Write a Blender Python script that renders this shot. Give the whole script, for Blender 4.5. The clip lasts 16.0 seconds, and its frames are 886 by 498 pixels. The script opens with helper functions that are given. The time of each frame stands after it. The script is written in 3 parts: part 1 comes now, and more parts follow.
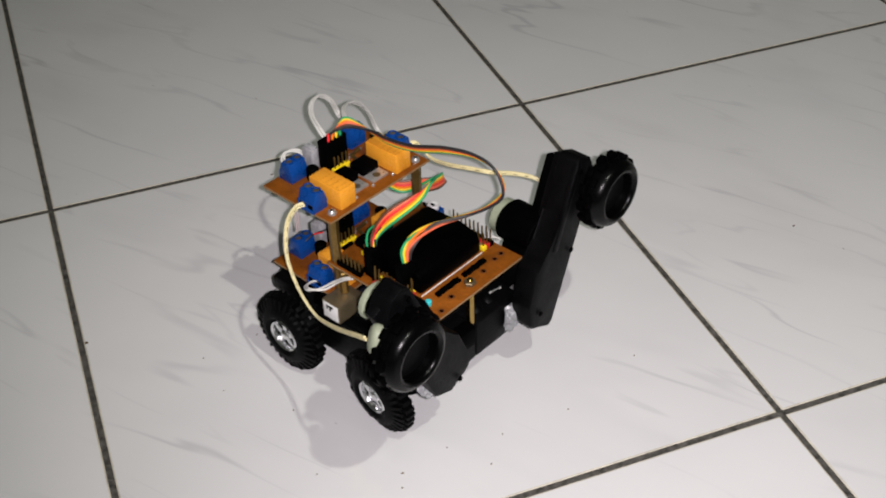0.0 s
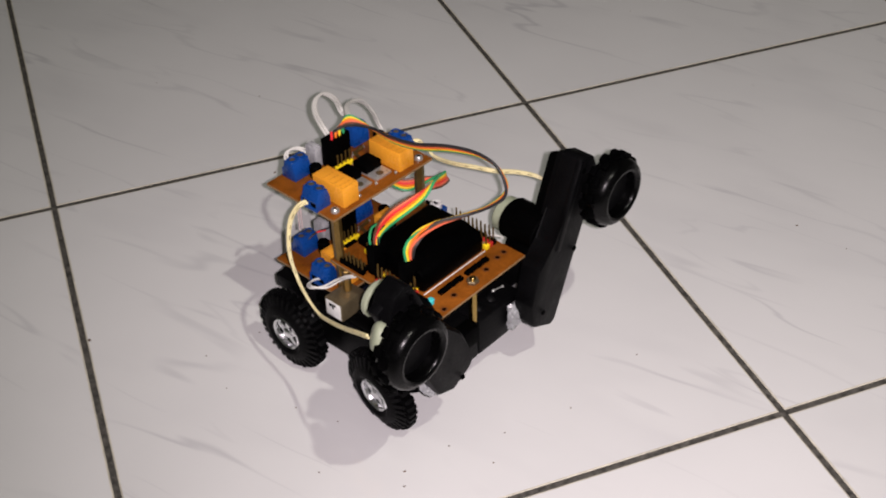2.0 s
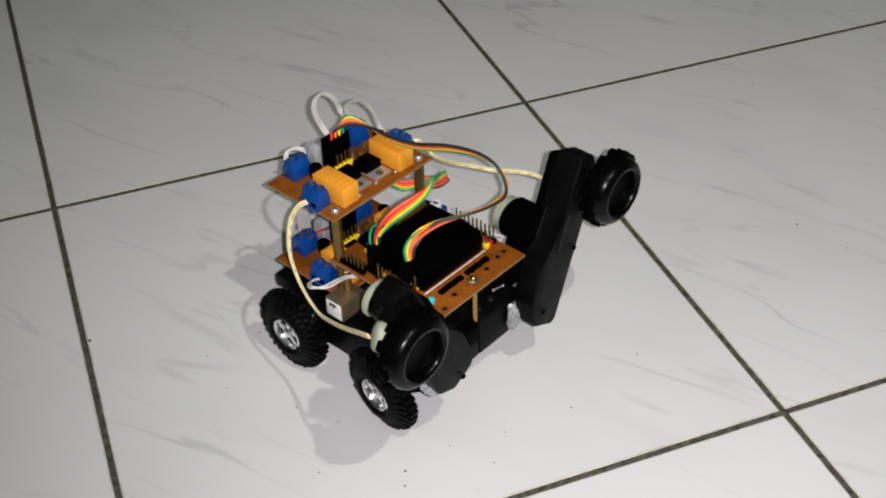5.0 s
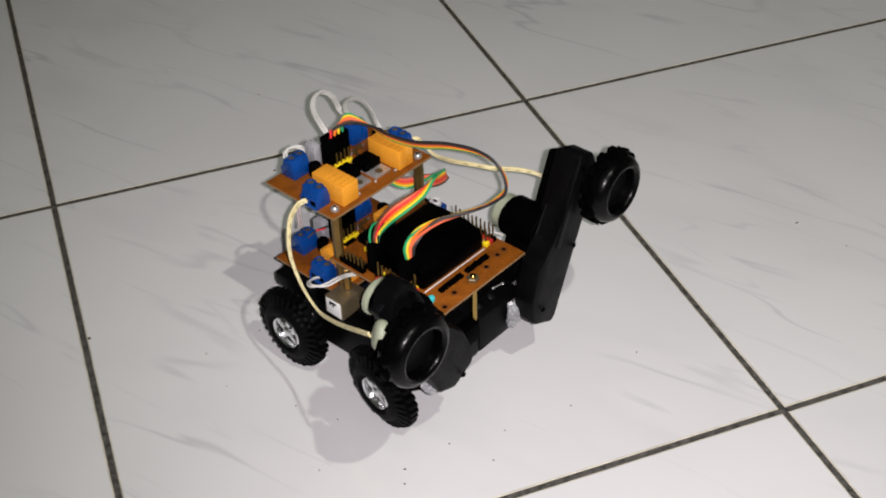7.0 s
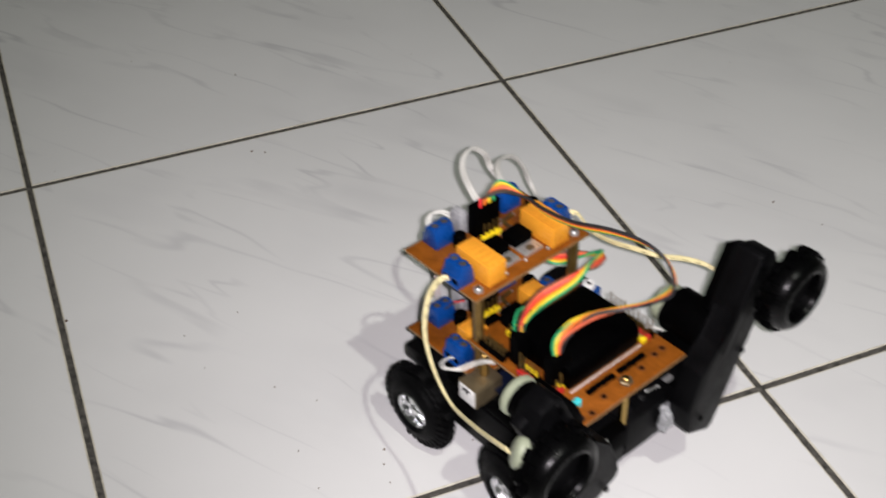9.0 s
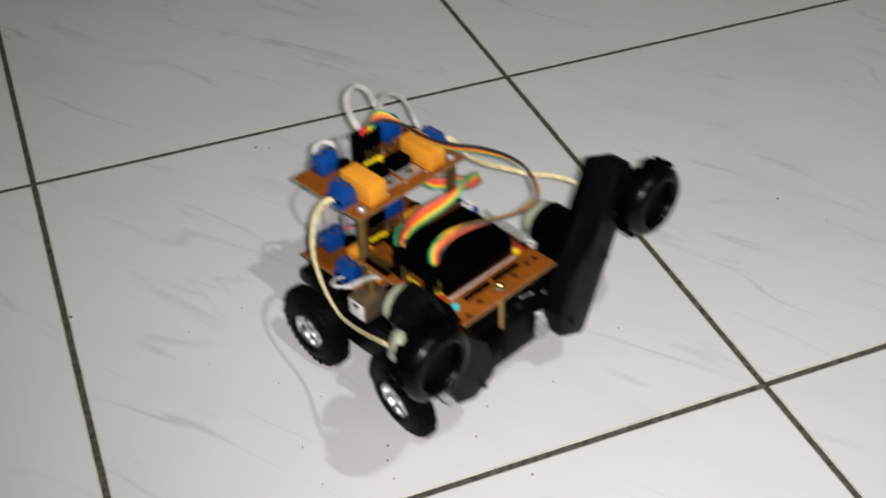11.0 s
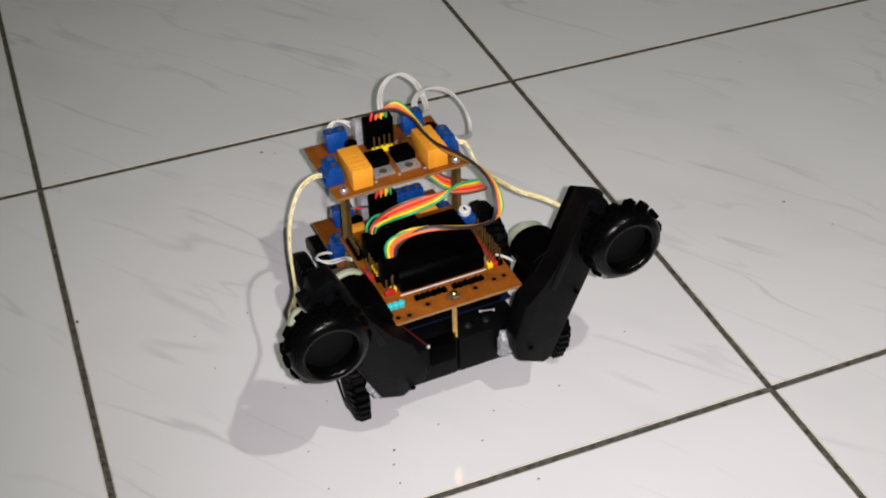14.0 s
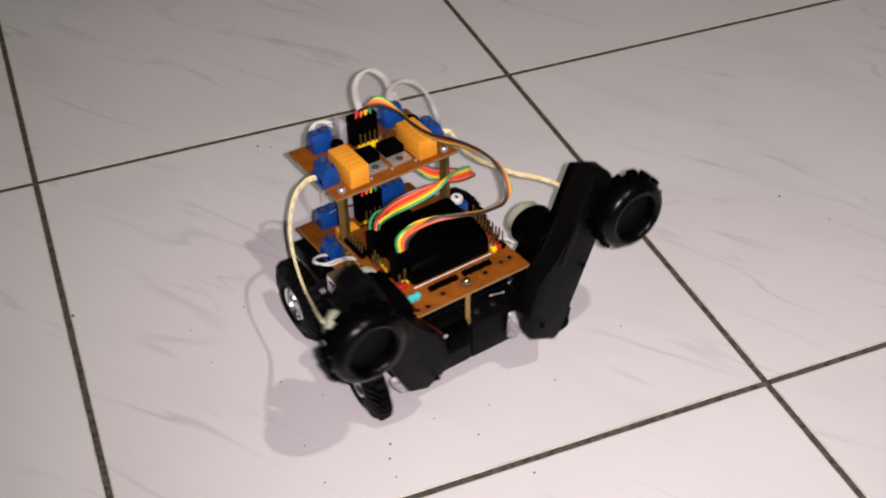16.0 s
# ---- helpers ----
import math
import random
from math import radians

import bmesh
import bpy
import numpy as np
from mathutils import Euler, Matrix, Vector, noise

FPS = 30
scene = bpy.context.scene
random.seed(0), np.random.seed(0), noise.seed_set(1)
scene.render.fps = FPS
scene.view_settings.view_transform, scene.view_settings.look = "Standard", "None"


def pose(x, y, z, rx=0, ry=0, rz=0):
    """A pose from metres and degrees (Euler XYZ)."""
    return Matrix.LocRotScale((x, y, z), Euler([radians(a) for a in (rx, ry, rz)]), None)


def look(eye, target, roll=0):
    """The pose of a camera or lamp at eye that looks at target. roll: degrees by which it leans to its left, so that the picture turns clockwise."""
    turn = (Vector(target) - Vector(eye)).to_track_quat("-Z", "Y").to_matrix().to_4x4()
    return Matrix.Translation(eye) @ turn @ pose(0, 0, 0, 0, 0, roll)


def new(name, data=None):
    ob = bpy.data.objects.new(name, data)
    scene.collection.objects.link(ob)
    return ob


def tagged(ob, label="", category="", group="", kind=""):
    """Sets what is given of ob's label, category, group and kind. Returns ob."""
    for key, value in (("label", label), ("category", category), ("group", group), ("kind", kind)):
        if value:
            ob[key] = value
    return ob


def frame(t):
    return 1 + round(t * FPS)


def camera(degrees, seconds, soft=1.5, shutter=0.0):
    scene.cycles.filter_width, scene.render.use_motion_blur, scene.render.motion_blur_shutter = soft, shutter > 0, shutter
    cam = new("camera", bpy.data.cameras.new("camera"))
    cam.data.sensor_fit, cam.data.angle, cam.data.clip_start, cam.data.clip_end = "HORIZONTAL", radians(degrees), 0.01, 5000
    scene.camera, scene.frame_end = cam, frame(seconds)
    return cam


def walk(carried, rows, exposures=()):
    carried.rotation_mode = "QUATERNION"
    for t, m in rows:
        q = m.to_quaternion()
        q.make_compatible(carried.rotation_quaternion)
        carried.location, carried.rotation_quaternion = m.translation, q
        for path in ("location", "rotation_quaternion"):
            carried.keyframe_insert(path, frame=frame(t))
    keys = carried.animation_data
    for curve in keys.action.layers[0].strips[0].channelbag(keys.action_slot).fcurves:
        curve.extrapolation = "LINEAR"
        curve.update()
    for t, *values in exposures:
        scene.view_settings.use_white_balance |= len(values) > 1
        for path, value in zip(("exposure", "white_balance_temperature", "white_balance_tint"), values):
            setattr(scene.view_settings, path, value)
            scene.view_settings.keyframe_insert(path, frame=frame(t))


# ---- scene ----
cam = camera(39.48, 16.0, soft=2.0, shutter=0.7)
EYE = (0.0155, -0.6275, 0.4215)
TURNS = [
    (0, 51.858, 1.380, -20.975), (0.5, 51.952, 1.401, -20.857), (1, 51.861, 1.525, -20.568),
    (1.5, 51.797, 1.477, -20.544), (2, 51.793, 1.308, -20.747), (2.5, 51.864, 1.240, -20.898),
    (3, 51.863, 1.406, -20.882), (3.5, 51.849, 1.356, -20.821), (4, 51.808, 1.380, -20.778),
    (6.5, 51.725, 1.435, -20.891), (7, 51.688, 1.365, -20.801), (7.5, 51.688, 1.360, -20.810),
    (8, 51.659, 1.454, -20.643), (8.5, 51.713, 1.448, -20.771), (8.7, 51.288, 0.922, -21.563),
    (9.2, 50.7, 0.95, -21.75), (10.4, 50.55, 1.0, -21.65), (11, 50.600, 1.021, -21.588),
    (11.5, 50.919, 1.395, -21.379), (12, 50.815, 1.349, -21.306), (12.5, 50.833, 1.295, -21.302),
    (13, 50.792, 1.260, -21.344), (13.5, 50.800, 1.163, -21.424), (14, 50.797, 1.300, -21.472),
    (14.5, 50.725, 1.185, -21.549), (15, 50.671, 1.139, -21.513), (15.5, 50.593, 1.140, -21.513),
    (16, 50.524, 1.142, -21.573)]
walk(cam, [(t, pose(*EYE, rx, ry, rz)) for t, rx, ry, rz in TURNS],
     exposures=[(0, 0.12, 6620, 14), (1.2, 0.12, 6620, 14), (2.0, 0.12, 6810, 20), (2.6, 0.12, 6570, 12), (4.2, 0.12, 6560, 12), (7, 0.13, 6620, 14), (8.5, 0.15, 6590, 13), (11, 0.12, 6560, 12), (12, 0.12, 6530, 11), (13.5, 0.12, 6590, 13), (14.5, 0.12, 6620, 14), (15.2, 0.12, 6620, 14), (15.5, 0.13, 6700, 17), (16, 0.14, 6960, 24)])

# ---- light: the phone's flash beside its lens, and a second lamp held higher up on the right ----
world = bpy.data.worlds.new("world")
scene.world = world
world.use_nodes = True
world.node_tree.nodes["Background"].inputs[0].default_value = (0.9, 0.95, 1.0, 1)
world.node_tree.nodes["Background"].inputs[1].default_value = 0.004

flash = new("flash_light", bpy.data.lights.new("flash_light", "SPOT"))
flash.data.energy, flash.data.shadow_soft_size = 13.4, 0.003
flash.data.spot_size, flash.data.spot_blend = radians(88), 1.0
flash.data.color = (1.0, 0.95, 1.0)
flash.matrix_world = look((0.026, -0.6305, 0.4225), (0.36, -0.05, 0.0))

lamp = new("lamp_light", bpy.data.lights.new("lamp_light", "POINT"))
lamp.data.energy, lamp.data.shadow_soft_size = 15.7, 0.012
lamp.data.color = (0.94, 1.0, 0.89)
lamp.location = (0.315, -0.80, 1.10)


# ---- materials ----
def surface(name, col, rough, metal=0.0, var=0.18, scale=60.0, bump=0.15, rvar=0.12, spec=0.35, fine=900.0):
    """A worn surface: colour and gloss vary at two scales, with fine relief."""
    m = bpy.data.materials.new(name)
    m.use_nodes = True
    n, l = m.node_tree.nodes, m.node_tree.links
    b = n["Principled BSDF"]
    co = n.new("ShaderNodeTexCoord")
    big, small = n.new("ShaderNodeTexNoise"), n.new("ShaderNodeTexNoise")
    big.inputs["Scale"].default_value, small.inputs["Scale"].default_value = scale, fine
    big.inputs["Detail"].default_value, small.inputs["Detail"].default_value = 4, 3
    mix = n.new("ShaderNodeMix")
    mix.inputs[0].default_value = 0.4
    for s in (big, small):
        l.new(co.outputs["Object"], s.inputs["Vector"])
    l.new(big.outputs["Fac"], mix.inputs[2])
    l.new(small.outputs["Fac"], mix.inputs[3])
    ramp = n.new("ShaderNodeValToRGB")
    ramp.color_ramp.elements[0].position, ramp.color_ramp.elements[1].position = 0.3, 0.7
    ramp.color_ramp.elements[0].color = (*[c * (1 - var) for c in col], 1)
    ramp.color_ramp.elements[1].color = (*[min(1, c * (1 + var)) for c in col], 1)
    l.new(mix.outputs[0], ramp.inputs[0])
    l.new(ramp.outputs[0], b.inputs["Base Color"])
    mr = n.new("ShaderNodeMapRange")
    mr.inputs["From Min"].default_value, mr.inputs["From Max"].default_value = 0.3, 0.7
    mr.inputs["To Min"].default_value, mr.inputs["To Max"].default_value = max(0.02, rough - rvar), min(1, rough + rvar)
    l.new(mix.outputs[0], mr.inputs[0])
    l.new(mr.outputs[0], b.inputs["Roughness"])
    b.inputs["Metallic"].default_value = metal
    b.inputs["Specular IOR Level"].default_value = spec
    if bump:
        bp = n.new("ShaderNodeBump")
        bp.inputs["Strength"].default_value, bp.inputs["Distance"].default_value = bump, 0.0006
        l.new(small.outputs["Fac"], bp.inputs["Height"])
        l.new(bp.outputs[0], b.inputs["Normal"])
    return m


def glazed_tile():
    """White glazed ceramic with thin grey slanting marble streaks and faint clouding."""
    m = bpy.data.materials.new("glazed_tile")
    m.use_nodes = True
    n, l = m.node_tree.nodes, m.node_tree.links
    b = n["Principled BSDF"]
    co, info = n.new("ShaderNodeTexCoord"), n.new("ShaderNodeObjectInfo")
    off = n.new("ShaderNodeVectorMath")
    off.operation = "SCALE"
    off.inputs[0].default_value = (7.3, 3.1, 5.7)
    l.new(info.outputs["Random"], off.inputs["Scale"])
    add = n.new("ShaderNodeVectorMath")
    l.new(co.outputs["Object"], add.inputs[0])
    l.new(off.outputs[0], add.inputs[1])

    def streak(turn, sx, sy, width, detail, seed):
        mp = n.new("ShaderNodeMapping")
        mp.vector_type = "TEXTURE"
        mp.inputs["Rotation"].default_value = (0, 0, radians(turn))
        mp.inputs["Scale"].default_value = (1 / sx, 1 / sy, 1)
        mp.inputs["Location"].default_value = (seed, seed * 1.7, 0)
        l.new(add.outputs[0], mp.inputs[0])
        no = n.new("ShaderNodeTexNoise")
        no.inputs["Scale"].default_value, no.inputs["Detail"].default_value = 1.0, detail
        no.inputs["Roughness"].default_value, no.inputs["Distortion"].default_value = 0.5, 0.12
        l.new(mp.outputs[0], no.inputs["Vector"])
        s = n.new("ShaderNodeMath")
        s.operation = "SUBTRACT"
        s.inputs[1].default_value = 0.5
        l.new(no.outputs["Fac"], s.inputs[0])
        a = n.new("ShaderNodeMath")
        a.operation = "ABSOLUTE"
        l.new(s.outputs[0], a.inputs[0])
        r = n.new("ShaderNodeMapRange")
        r.interpolation_type = "SMOOTHSTEP"
        r.inputs["From Min"].default_value, r.inputs["From Max"].default_value = 0.0, width
        r.inputs["To Min"].default_value, r.inputs["To Max"].default_value = 1.0, 0.0
        l.new(a.outputs[0], r.inputs[0])
        return r.outputs[0]

    def times(a, c):
        k = n.new("ShaderNodeMath")
        k.operation = "MULTIPLY"
        l.new(a, k.inputs[0])
        if isinstance(c, float):
            k.inputs[1].default_value = c
        else:
            l.new(c, k.inputs[1])
        return k.outputs[0]

    def patches(scale, lo, hi):
        no = n.new("ShaderNodeTexNoise")
        no.inputs["Scale"].default_value, no.inputs["Detail"].default_value = scale, 2
        l.new(add.outputs[0], no.inputs["Vector"])
        r = n.new("ShaderNodeMapRange")
        r.inputs["From Min"].default_value, r.inputs["From Max"].default_value = lo, hi
        l.new(no.outputs["Fac"], r.inputs[0])
        return r.outputs[0]

    thin = times(streak(-51, 2.6, 18, 0.016, 3.3, 2.0), patches(10, 0.45, 0.66))
    soft = times(streak(-48, 3, 11, 0.09, 4, 9.0), patches(8, 0.48, 0.72))
    hair = times(streak(-56, 3.0, 19, 0.012, 3.3, 5.0), patches(12, 0.46, 0.66))
    sm = n.new("ShaderNodeMath")
    sm.operation = "MAXIMUM"
    l.new(times(thin, 0.41), sm.inputs[0])
    l.new(times(soft, 0.15), sm.inputs[1])
    s2 = n.new("ShaderNodeMath")
    s2.operation = "MAXIMUM"
    l.new(sm.outputs[0], s2.inputs[0])
    l.new(times(hair, 0.36), s2.inputs[1])
    mix = n.new("ShaderNodeMix")
    mix.data_type = "RGBA"
    mix.inputs[6].default_value = (0.70, 0.70, 0.69, 1)
    mix.inputs[7].default_value = (0.37, 0.365, 0.39, 1)
    l.new(s2.outputs[0], mix.inputs[0])
    cloud = n.new("ShaderNodeTexNoise")
    cloud.inputs["Scale"].default_value, cloud.inputs["Detail"].default_value = 9, 9
    l.new(add.outputs[0], cloud.inputs["Vector"])
    hue = n.new("ShaderNodeHueSaturation")
    val = n.new("ShaderNodeMapRange")
    val.inputs["To Min"].default_value, val.inputs["To Max"].default_value = 0.93, 1.07
    l.new(cloud.outputs["Fac"], val.inputs[0])
    l.new(val.outputs[0], hue.inputs["Value"])
    l.new(mix.outputs[2], hue.inputs["Color"])
    l.new(hue.outputs[0], b.inputs["Base Color"])
    rg = n.new("ShaderNodeMapRange")
    rg.inputs["To Min"].default_value, rg.inputs["To Max"].default_value = 0.06, 0.13
    l.new(cloud.outputs["Fac"], rg.inputs[0])
    l.new(rg.outputs[0], b.inputs["Roughness"])
    b.inputs["Specular IOR Level"].default_value = 0.4
    wav = n.new("ShaderNodeTexNoise")
    wav.inputs["Scale"].default_value = 25
    l.new(add.outputs[0], wav.inputs["Vector"])
    bp = n.new("ShaderNodeBump")
    bp.inputs["Strength"].default_value, bp.inputs["Distance"].default_value = 0.05, 0.002
    l.new(wav.outputs["Fac"], bp.inputs["Height"])
    l.new(bp.outputs[0], b.inputs["Normal"])
    return m


TILE = glazed_tile()
GROUT = surface("dirty_grout", (0.074, 0.069, 0.060), 0.9, var=0.97, scale=220, fine=700, bump=0.6)
CLAY = surface("worn_tile_edge", (0.58, 0.545, 0.45), 0.6, var=0.35, scale=90, fine=600, bump=0.3)
PAINT = surface("wall_paint", (0.36, 0.37, 0.35), 0.8, var=0.05, scale=3, fine=150)
RUBBER = surface("tyre_rubber", (0.0014, 0.0014, 0.0016), 0.55, var=0.35, scale=120, bump=0.2, spec=0.07)
GLOSSY = surface("glossy_black_rubber", (0.0009, 0.0009, 0.0010), 0.26, var=0.3, scale=90, bump=0.08, rvar=0.06, spec=0.13)
PLASTIC = surface("black_plastic", (0.0018, 0.0018, 0.0021), 0.46, var=0.35, scale=80, bump=0.3, spec=0.085)
DARK = surface("dull_black_plastic", (0.0006, 0.0006, 0.0007), 0.6, var=0.3, scale=150, bump=0.2, spec=0.02)
TAPE = surface("black_battery_wrap", (0.0005, 0.0005, 0.0006), 0.42, var=0.4, scale=70, bump=0.4, spec=0.018)
CHROME = surface("chrome_rim", (0.78, 0.79, 0.80), 0.16, metal=1.0, var=0.15, scale=300, bump=0.9, rvar=0.1, fine=260.0)
GREYP = surface("cloudy_grey_plastic", (0.33, 0.33, 0.34), 0.25, var=0.25, scale=200)
STEEL = surface("screw_steel", (0.55, 0.55, 0.53), 0.34, metal=0.7, var=0.15, scale=300)
TINNED = surface("tinned_shell", (0.205, 0.16, 0.092), 0.42, metal=0.7, var=0.25, scale=150)
POLISHED = surface("bright_brass", (0.42, 0.28, 0.09), 0.2, metal=1.0, var=0.2, scale=200, bump=0.05, rvar=0.05)
BRASS = surface("aged_brass", (0.20, 0.125, 0.036), 0.42, metal=0.75, var=0.3, scale=150)
BOARD = surface("brown_circuit_board", (0.205, 0.060, 0.006), 0.42, var=0.40, scale=95, fine=520, bump=0.12, spec=0.2)
RIM = surface("drilled_rim", (0.12, 0.035, 0.006), 0.6, var=0.3)
EDGE = surface("board_edge", (0.27, 0.155, 0.065), 0.7, var=0.2, scale=200)
BLUEPCB = surface("dark_blue_board", (0.003, 0.006, 0.02), 0.4, var=0.3)
RELAY = surface("orange_relay_case", (0.85, 0.35, 0.030), 0.33, var=0.08, scale=60, bump=0.05)
RELAYINK = surface("relay_print", (0.71, 0.275, 0.024), 0.5, var=0.3)
BLUE = surface("blue_terminal", (0.002, 0.048, 0.225), 0.3, var=0.2, scale=150)
YELLOW = surface("yellow_header", (0.85, 0.62, 0.015), 0.4, var=0.15, scale=250)
REDH = surface("red_header", (0.42, 0.02, 0.016), 0.4, var=0.2, scale=250)
CYAN = surface("cyan_header", (0.03, 0.50, 0.52), 0.4, var=0.15)
WHITEP = surface("white_plastic", (0.72, 0.72, 0.70), 0.4, var=0.12, scale=200)
CAP = surface("milky_motor_cap", (0.29, 0.32, 0.225), 0.5, var=0.15, scale=150, bump=0.2)
WHITEW = surface("white_wire", (0.60, 0.59, 0.55), 0.4, var=0.08, scale=120, bump=0.05)
PINKW = surface("pinkish_wire", (0.55, 0.44, 0.42), 0.4, var=0.2, scale=150, bump=0.05)
LEADINK = surface("lead_print", (0.16, 0.13, 0.06), 0.5, var=0.3)
CREAM = surface("cream_wire", (0.68, 0.60, 0.33), 0.4, var=0.25, scale=180, bump=0.15)
GLUE = surface("hot_glue", (0.42, 0.43, 0.44), 0.22, var=0.35, scale=110, bump=0.3)
GLUE.node_tree.nodes["Principled BSDF"].inputs["Transmission Weight"].default_value = 0.35
DARKRED = surface("dark_red_wire", (0.06, 0.003, 0.004), 0.35)
DUST = surface("dust_speck", (0.14, 0.095, 0.065), 0.9, var=0.5)
WIRES = {name: surface(name + "_wire", col, 0.4, var=0.12, scale=150, bump=0.05) for name, col in (
    ("black", (0.022, 0.021, 0.023)), ("brown", (0.13, 0.055, 0.03)), ("red", (0.75, 0.03, 0.035)),
    ("orange", (0.85, 0.20, 0.02)), ("yellow", (0.85, 0.62, 0.03)), ("green", (0.02, 0.34, 0.13)),
    ("grey", (0.22, 0.21, 0.21)), ("salmon", (0.80, 0.15, 0.07)))}


# ---- mesh builders; all robot numbers in millimetres: x to its left side arm's opposite, y to its rear, z up ----
class Shape:
    """Collects solids into one bmesh."""

    def __init__(self):
        self.bm = bmesh.new()

    def box(self, x0, x1, y0, y1, z0, z1, bevel=0.0, m=None):
        g = bmesh.ops.create_cube(self.bm, size=1)
        vs = g["verts"]
        bmesh.ops.scale(self.bm, vec=(x1 - x0, y1 - y0, z1 - z0), verts=vs)
        bmesh.ops.translate(self.bm, vec=((x0 + x1) / 2, (y0 + y1) / 2, (z0 + z1) / 2), verts=vs)
        if bevel:
            es = list({e for v in vs for e in v.link_edges})
            r = bmesh.ops.bevel(self.bm, geom=es, offset=bevel, segments=2, affect="EDGES", profile=0.5)
            vs = list({v for fa in r["faces"] for v in fa.verts} | {v for v in vs if v.is_valid})
        if m is not None:
            bmesh.ops.transform(self.bm, matrix=m, verts=vs)
        return self

    def tube_of(self, rings, closed_ends=True):
        """Skin rings of equal count."""
        rows = [[self.bm.verts.new(p) for p in r] for r in rings]
        k = len(rows[0])
        for a, c in zip(rows, rows[1:]):
            for i in range(k):
                self.bm.faces.new((a[i], a[(i + 1) % k], c[(i + 1) % k], c[i]))
        if closed_ends:
            self.bm.faces.new(rows[0][::-1])
            self.bm.faces.new(rows[-1])
        return self

    def lathe(self, profile, seg, m, squash=(1, 1)):
        """Turn (radius, along) pairs round the z axis, then pose by m."""
        rings = [[m @ Vector((max(r, 0.01) * squash[0] * math.cos(2 * math.pi * i / seg),
                              max(r, 0.01) * squash[1] * math.sin(2 * math.pi * i / seg), h)) for i in range(seg)]
                 for r, h in profile]
        return self.tube_of(rings)

    def rod(self, p, q, r, seg=12):
        p, q = Vector(p), Vector(q)
        m = Matrix.Translation(p) @ (q - p).to_track_quat("Z", "Y").to_matrix().to_4x4()
        h = (q - p).length
        c = min(r * 0.15, h * 0.3)
        return self.lathe([(r - c, 0), (r, c), (r, h - c), (r - c, h)], seg, m)

    def sweep(self, pts, r, seg=8, step=5):
        """A round wire through points."""
        ps = smooth(pts, step)
        rings, up = [], Vector((0.31, 0.17, 0.93))
        for i, p in enumerate(ps):
            t = (ps[min(i + 1, len(ps) - 1)] - ps[max(i - 1, 0)]).normalized()
            a = (up - t * up.dot(t)).normalized()
            up = a
            b = t.cross(a)
            rings.append([p + r * (a * math.cos(2 * math.pi * k / seg) + b * math.sin(2 * math.pi * k / seg)) for k in range(seg)])
        return self.tube_of(rings)

    def extrude(self, outline, y0, y1, bevel=0.0, m=None):
        """A prism of an x-z outline between two depths."""
        a = [self.bm.verts.new((x, y0, z)) for x, z in outline]
        c = [self.bm.verts.new((x, y1, z)) for x, z in outline]
        fs = [self.bm.faces.new(a), self.bm.faces.new(c[::-1])]
        k = len(outline)
        for i in range(k):
            fs.append(self.bm.faces.new((a[i], c[i], c[(i + 1) % k], a[(i + 1) % k])))
        vs = a + c
        if bevel:
            es = list({e for fa in fs for e in fa.edges})
            r = bmesh.ops.bevel(self.bm, geom=es, offset=bevel, segments=2, affect="EDGES", profile=0.5)
            vs = list({v for fa in r["faces"] for v in fa.verts} | {v for v in vs if v.is_valid})
        if m is not None:
            bmesh.ops.transform(self.bm, matrix=m, verts=vs)
        return self

    def tyre(self, m, rows, count, shift=0.0):
        """One tyre skin: rows of (low radius, raised radius, along, parity); parity 0 and 1 stagger the blocks, -1 stays low."""
        rings = []
        for lo, hi, h, par in rows:
            ring = []
            for i in range(count):
                for k, fr in enumerate((0.0, 0.05, 0.5, 0.55)):
                    up = par >= 0 and ((k in (1, 2)) == (par == 0))
                    wob = 1.5 * noise.noise(Vector((i * 1.9, par * 5.1 + shift, shift)))
                    r = hi + wob if up else lo
                    a = 2 * math.pi * (i + fr + 0.06 * h / 8) / count
                    ring.append(m @ Vector((r * math.cos(a), r * math.sin(a), h)))
            rings.append(ring)
        return self.tube_of(rings)

    def blob(self, centre, size, rough=0.25, sub=3, seed=0.0):
        g = bmesh.ops.create_icosphere(self.bm, subdivisions=sub, radius=1)
        for v in g["verts"]:
            k = 1 + rough * noise.noise(v.co * 1.7 + Vector((seed, seed, seed)))
            v.co = Vector((v.co.x * size[0] * k + centre[0], v.co.y * size[1] * k + centre[1], v.co.z * size[2] * k + centre[2]))
        return self


def smooth(pts, step=5):
    ps = [Vector(p) for p in pts]
    ps = [ps[0] * 2 - ps[1]] + ps + [ps[-1] * 2 - ps[-2]]
    out = []
    for a, b, c, d in zip(ps, ps[1:], ps[2:], ps[3:]):
        for k in range(step):
            t = k / step
            out.append(0.5 * (2 * b + (c - a) * t + (2 * a - 5 * b + 4 * c - d) * t * t + (3 * b - a - 3 * c + d) * t ** 3))
    return out + [ps[-2]]


